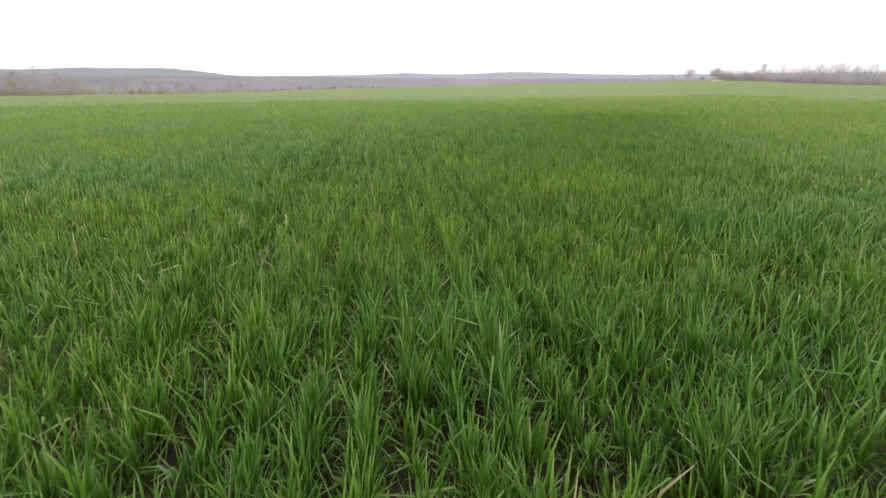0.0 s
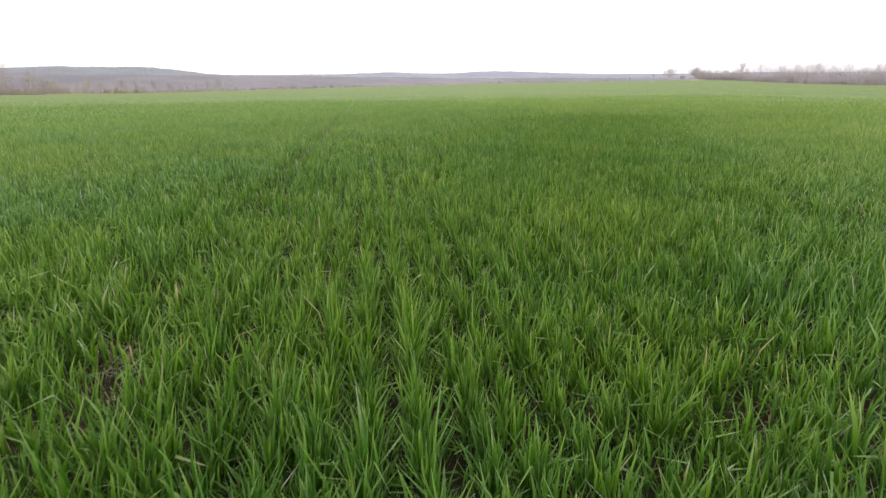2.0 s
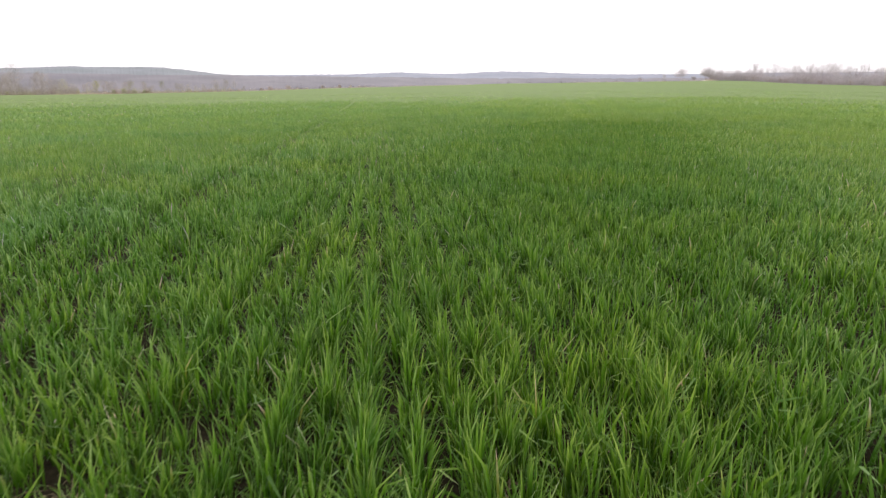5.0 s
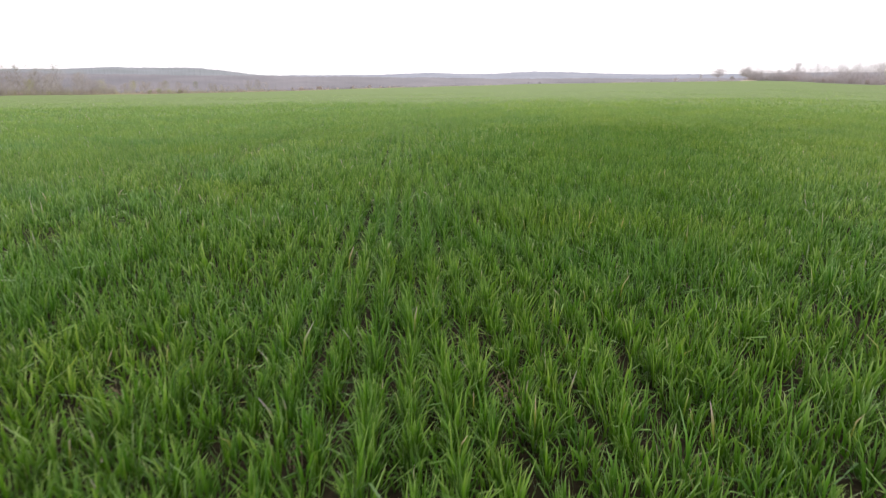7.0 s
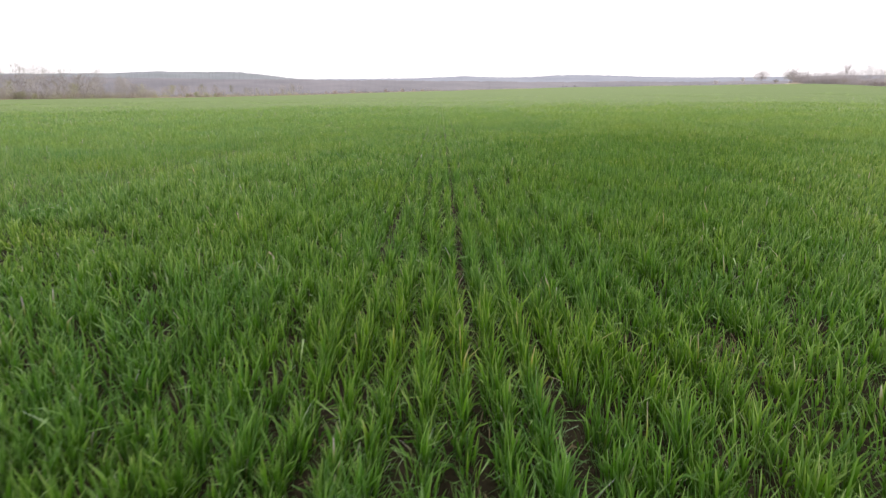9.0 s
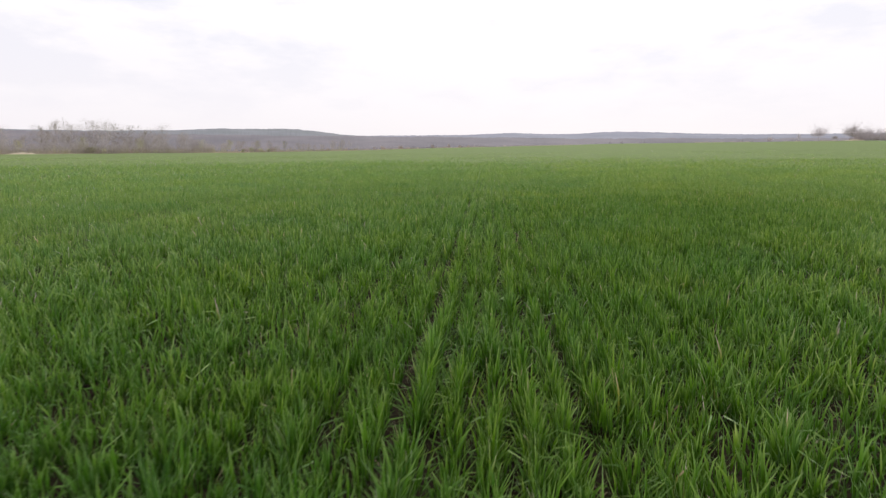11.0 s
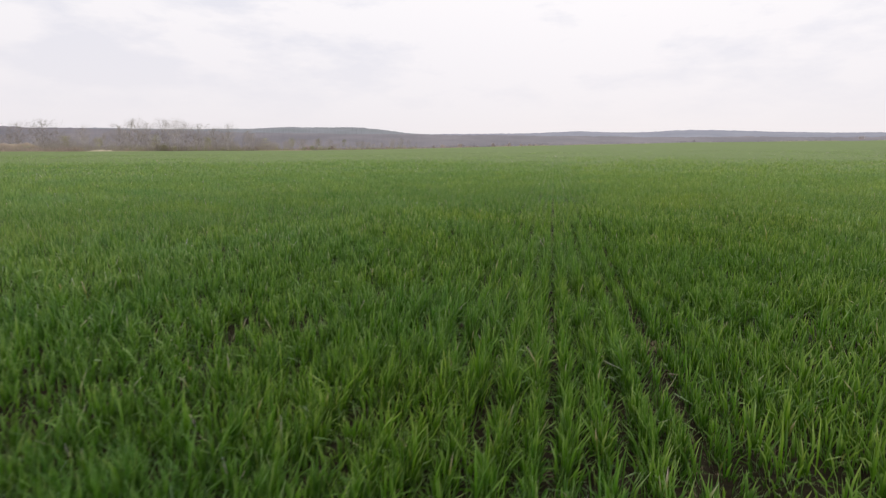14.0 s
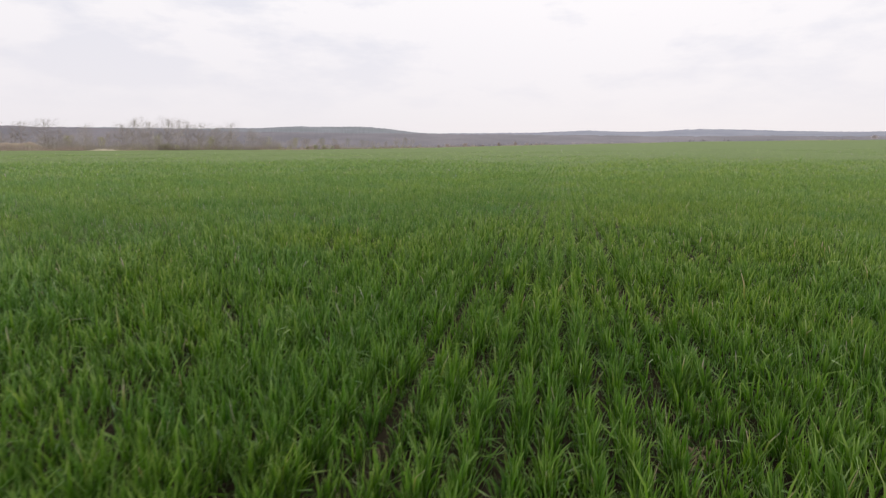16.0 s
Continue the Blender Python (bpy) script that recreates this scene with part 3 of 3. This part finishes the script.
birch = bare_tree("birch_tree", 32, 8.0, 0.7, PALE_BARK, TWIG, "leafless birch with a pale trunk at the field edge")
shrub = bare_tree("bare_shrub", 41, 3.0, 0.9, BARK, SHRUB, "leafless reddish-brown shrub at the field edge", "shrub", 6, 3, 0.004, fill=260)
olive = bare_tree("olive_shrub", 42, 2.5, 1.0, BARK, OLIVE, "dense olive-green shrub at the field edge", "shrub", 9, 3, 0.004, fill=320)
round_tree = bare_tree("round_tree", 43, 6.0, 1.6, BARK, TWIG, "small round-headed leafless tree on the field's crest", dense=6, thick=0.0030, limbs=4, fill=2000)

# the loose grove to the left of the field: bearing, height
for az, h in ((-48.6, 11.0), (-47.0, 11.5), (-50.5, 10.0), (-44.1, 9.5), (-41.5, 10.5), (-40.3, 12.8), (-39.2, 11.5), (-37.8, 13.0), (-36.9, 12.3), (-36.2, 12.2),
              (-35.0, 10.8), (-33.6, 10.0), (-32.3, 11.3), (-30.6, 9.0), (-52.5, 10.5)):
    planted(grove[rng.randrange(2)], END, az, 250 + rng.uniform(-8, 14), h / 8.8, rng.uniform(0, 360), "grove by the field")
for az, h in ((-43.0, 6.5), (-38.6, 7.5), (-34.2, 6.5), (-29.0, 7.0), (-26.5, 6.5), (-24.0, 6.0), (-45.5, 7.0), (-21.5, 5.5)):
    planted(budding, END, az, 252 + rng.uniform(-6, 12), h / 9.0, rng.uniform(0, 360), "grove by the field")
for k in range(60):
    az = -54 + 40 * (k + rng.random()) / 60
    planted(grove[rng.randrange(2)], END, az, 262 + rng.uniform(0, 40), rng.uniform(0.7, 1.08) * (1.0 if az < -29 else 0.72 if az < -24 else rng.uniform(0.35, 0.6)), rng.uniform(0, 360), "grove by the field")
for az, s in ((-49.5, 1.0), (-48.2, 1.1), (-46.8, 0.8), (-38.4, 1.2), (-37.9, 1.3), (-37.1, 1.0), (-25.4, 0.8), (-24.6, 1.0), (-23.8, 0.9), (-23.0, 0.7), (-41.0, 0.7), (-33.0, 0.8)):
    planted(olive, END, az, 246 + rng.uniform(0, 5), s * 1.25, rng.uniform(0, 360), "shrubs by the field")
for k in range(44):
    az = -53 + 58 * (k + rng.random()) / 44
    d = float(np.interp(az, EDGE_AZ, EDGE_D))
    planted(shrub, END, az, d + rng.uniform(4, 30), rng.uniform(0.6, 1.35), rng.uniform(0, 360), "shrubs by the field")
# the tree belt on the rise to the right
planted(round_tree, START, 29.1, 312, 1.6, 10, "tree belt on the rise")
planted(round_tree, START, 31.3, 302, 1.5, 140, "tree belt on the rise")
planted(round_tree, START, 25.6, 352, 0.65, 60, "tree belt on the rise")
planted(round_tree, START, 30.2, 308, 0.6, 200, "tree belt on the rise")
for k in range(84):
    az = 32.0 + 21 * (k + rng.random()) / 84
    d = float(np.interp(az, EDGE_AZ, EDGE_D)) + rng.uniform(5, 18)
    h = rng.uniform(0.48, 0.66) if az < 34.5 else rng.uniform(0.66, 0.96)
    planted(tall[rng.randrange(3)], START, az, d, h, rng.uniform(0, 360), "tree belt on the rise")
for az, h in ((27.7, 0.55), (33.8, 0.75), (38.6, 0.8), (44.3, 0.9), (41.0, 0.8)):
    planted(birch, START, az, float(np.interp(az, EDGE_AZ, EDGE_D)) + 5, h, rng.uniform(0, 360), "tree belt on the rise")
for k in range(40):
    az = 31.0 + 21 * (k + rng.random()) / 40
    planted(shrub, START, az, float(np.interp(az, EDGE_AZ, EDGE_D)) + rng.uniform(3, 8), rng.uniform(0.5, 1.0), rng.uniform(0, 360), "shrubs on the rise")
for base in (*tall, *grove, budding, birch, shrub, olive, round_tree):
    retire(base)


# ---- dry verge grass along the field's edge ----
def verge():
    g = np.random.default_rng(9)
    m = 26000
    az = g.uniform(-56, 54, m)
    d = np.interp(az, EDGE_AZ, EDGE_D) + g.uniform(0, 9, m)
    x, y = 3 + d * np.sin(np.radians(az)), 6 + d * np.cos(np.radians(az))
    keep = wave(x, y, 21, 40) > -0.1
    x, y = x[keep], y[keep]
    m = len(x)
    sets = [blades(g, x, y, g.uniform(0.4, 1.0, m), g.uniform(0.05, 0.14, m), np.abs(g.normal(0.4, 0.3, m)), g.uniform(0, 6.28, m), 1)]
    return tagged(joined("verge_grass", sets, STRAW), "pale dry grass along the edge of the field", "grass", kind="stuff")


verge()


# ---- pale heap by the grove ----
def sand_heap(az, dist, length, height):
    bm = bmesh.new()
    rows, cols = 9, 25
    grid = []
    for r in range(rows):
        line = []
        for c in range(cols):
            u, v = 2 * c / (cols - 1) - 1, 2 * r / (rows - 1) - 1
            fall = max(0.0, 1 - u * u) * max(0.0, 1 - v * v)
            z = height * fall * (0.75 + 0.5 * noise.noise((u * 2.7, v * 1.9, 4.0))) - 0.1
            line.append(bm.verts.new((u * length / 2, v * length / 5, z)))
        grid.append(line)
    for r in range(rows - 1):
        for c in range(cols - 1):
            bm.faces.new((grid[r][c], grid[r][c + 1], grid[r + 1][c + 1], grid[r + 1][c]))
    me = bpy.data.meshes.new("sand_heap")
    bm.to_mesh(me)
    bm.free()
    for p in me.polygons:
        p.use_smooth = True
    me.materials.append(STRAW)
    ob = new("sand_heap", me)
    x, y = END[0] + dist * math.sin(radians(az)), END[1] + dist * math.cos(radians(az))
    ob.matrix_basis = pose(x, y, float(ground_z(x, y)), 0, 0, -az)
    return tagged(ob, "low pale heap of sand and straw at the field edge", "heap")


def earth_bank(az, dist, length, height):
    """A long rounded bank of earth and dead grass, uneven along its top."""
    bm = bmesh.new()
    rows, cols = 13, 61
    grid = []
    for r in range(rows):
        line = []
        for c in range(cols):
            u, v = 2 * c / (cols - 1) - 1, 2 * r / (rows - 1) - 1
            fall = (1 - abs(u) ** 5) * (0.5 + 0.5 * math.cos(math.pi * v))
            bump = 0.85 + 0.35 * noise.noise((u * 4.0, v * 1.5, 7.0)) + 0.12 * noise.noise((u * 19.0, v * 6.0, 2.0))
            line.append(bm.verts.new((u * length / 2, v * 5.0, height * fall * bump - 0.15)))
        grid.append(line)
    for r in range(rows - 1):
        for c in range(cols - 1):
            bm.faces.new((grid[r][c], grid[r][c + 1], grid[r + 1][c + 1], grid[r + 1][c]))
    me = bpy.data.meshes.new("earth_bank")
    bm.to_mesh(me)
    bm.free()
    for p in me.polygons:
        p.use_smooth = True
    me.materials.append(BANK)
    ob = new("earth_bank", me)
    x, y = END[0] + dist * math.sin(radians(az)), END[1] + dist * math.cos(radians(az))
    ob.matrix_basis = pose(x, y, float(ground_z(x, y)), 0, 0, -az)
    return tagged(ob, "long low bank of brown earth and dead grass by the grove", "bank")


earth_bank(-51.0, 252, 42.0, 4.2)
sand_heap(-43.0, 243, 11.0, 1.2)
sand_heap(31.8, 288, 9.0, 0.9)


# ---- thicket under the trees ----
def thicket(name, eye, az0, az1, off0, off1, n, low, high, mat, label, seed):
    g = np.random.default_rng(seed)
    az = g.uniform(az0, az1, n)
    d = np.interp(az, EDGE_AZ, EDGE_D) + g.uniform(off0, off1, n)
    x, y = eye[0] + d * np.sin(np.radians(az)), eye[1] + d * np.cos(np.radians(az))
    k = 16
    tall_here = np.clip(0.75 + 0.35 * wave(x, y, seed + 1, 22), 0.35, 1.3)
    h = np.repeat(g.uniform(low, high, n) * tall_here, k)
    x, y = np.repeat(x, k) + g.normal(0, 0.7, n * k), np.repeat(y, k) + g.normal(0, 0.7, n * k)
    sets = [blades(g, x, y, h * g.uniform(0.5, 1.0, n * k), g.uniform(0.03, 0.10, n * k), np.abs(g.normal(0.22, 0.25, n * k)),
                   g.uniform(0, 6.28, n * k), 1, -0.1)]
    return tagged(joined(name, sets, mat), label, "thicket", kind="stuff")


thicket("thicket", START, 31.5, 54, 4, 16, 2800, 4.6, 8.0, TWIG, "thicket of bare grey-brown brush under the tree belt", 51)
thicket("thicket", END, -56, -28, 6, 40, 3000, 3.2, 8.0, OLIVE_TWIG, "thicket of bare olive-brown brush under the grove", 53)
thicket("thicket", END, -52, -14, 4, 30, 900, 2.0, 5.0, BUD, "thicket of brush with first yellow-green buds", 61)
thicket("thicket", END, -56, -44.5, 2, 9, 1000, 2.4, 4.8, SHRUB, "low brown brush on a bank by the grove", 59)
thicket("thicket", END, -28, 4, 5, 40, 1200, 1.6, 3.6, SHRUB, "low reddish-brown brush along the field's far edge", 55)
thicket("thicket", END, 4, 31, 5, 25, 500, 0.8, 1.8, SHRUB, "low brown brush behind the field's crest", 57)


# ---- far woods below the hills ----
def far_woods():
    g = np.random.default_rng(14)
    n = 5200
    az = g.uniform(-60, 60, n)
    d = np.maximum(np.interp(az, EDGE_AZ, EDGE_D) + 90, 420) + g.uniform(0, 330, n)
    x, y = 3 + d * np.sin(np.radians(az)), 6 + d * np.cos(np.radians(az))
    k = 12
    h = np.repeat(g.uniform(5, 8.5, n), k)
    x, y = np.repeat(x, k) + g.normal(0, 1.6, n * k), np.repeat(y, k) + g.normal(0, 1.6, n * k)
    sets = [blades(g, x, y, h * g.uniform(0.6, 1.0, n * k), g.uniform(0.25, 0.8, n * k), np.abs(g.normal(0.15, 0.18, n * k)), g.uniform(0, 6.28, n * k), 1)]
    return tagged(joined("far_woods", sets, WOODS), "misty bare woodland beyond the field", "woods", kind="stuff")


far_woods()
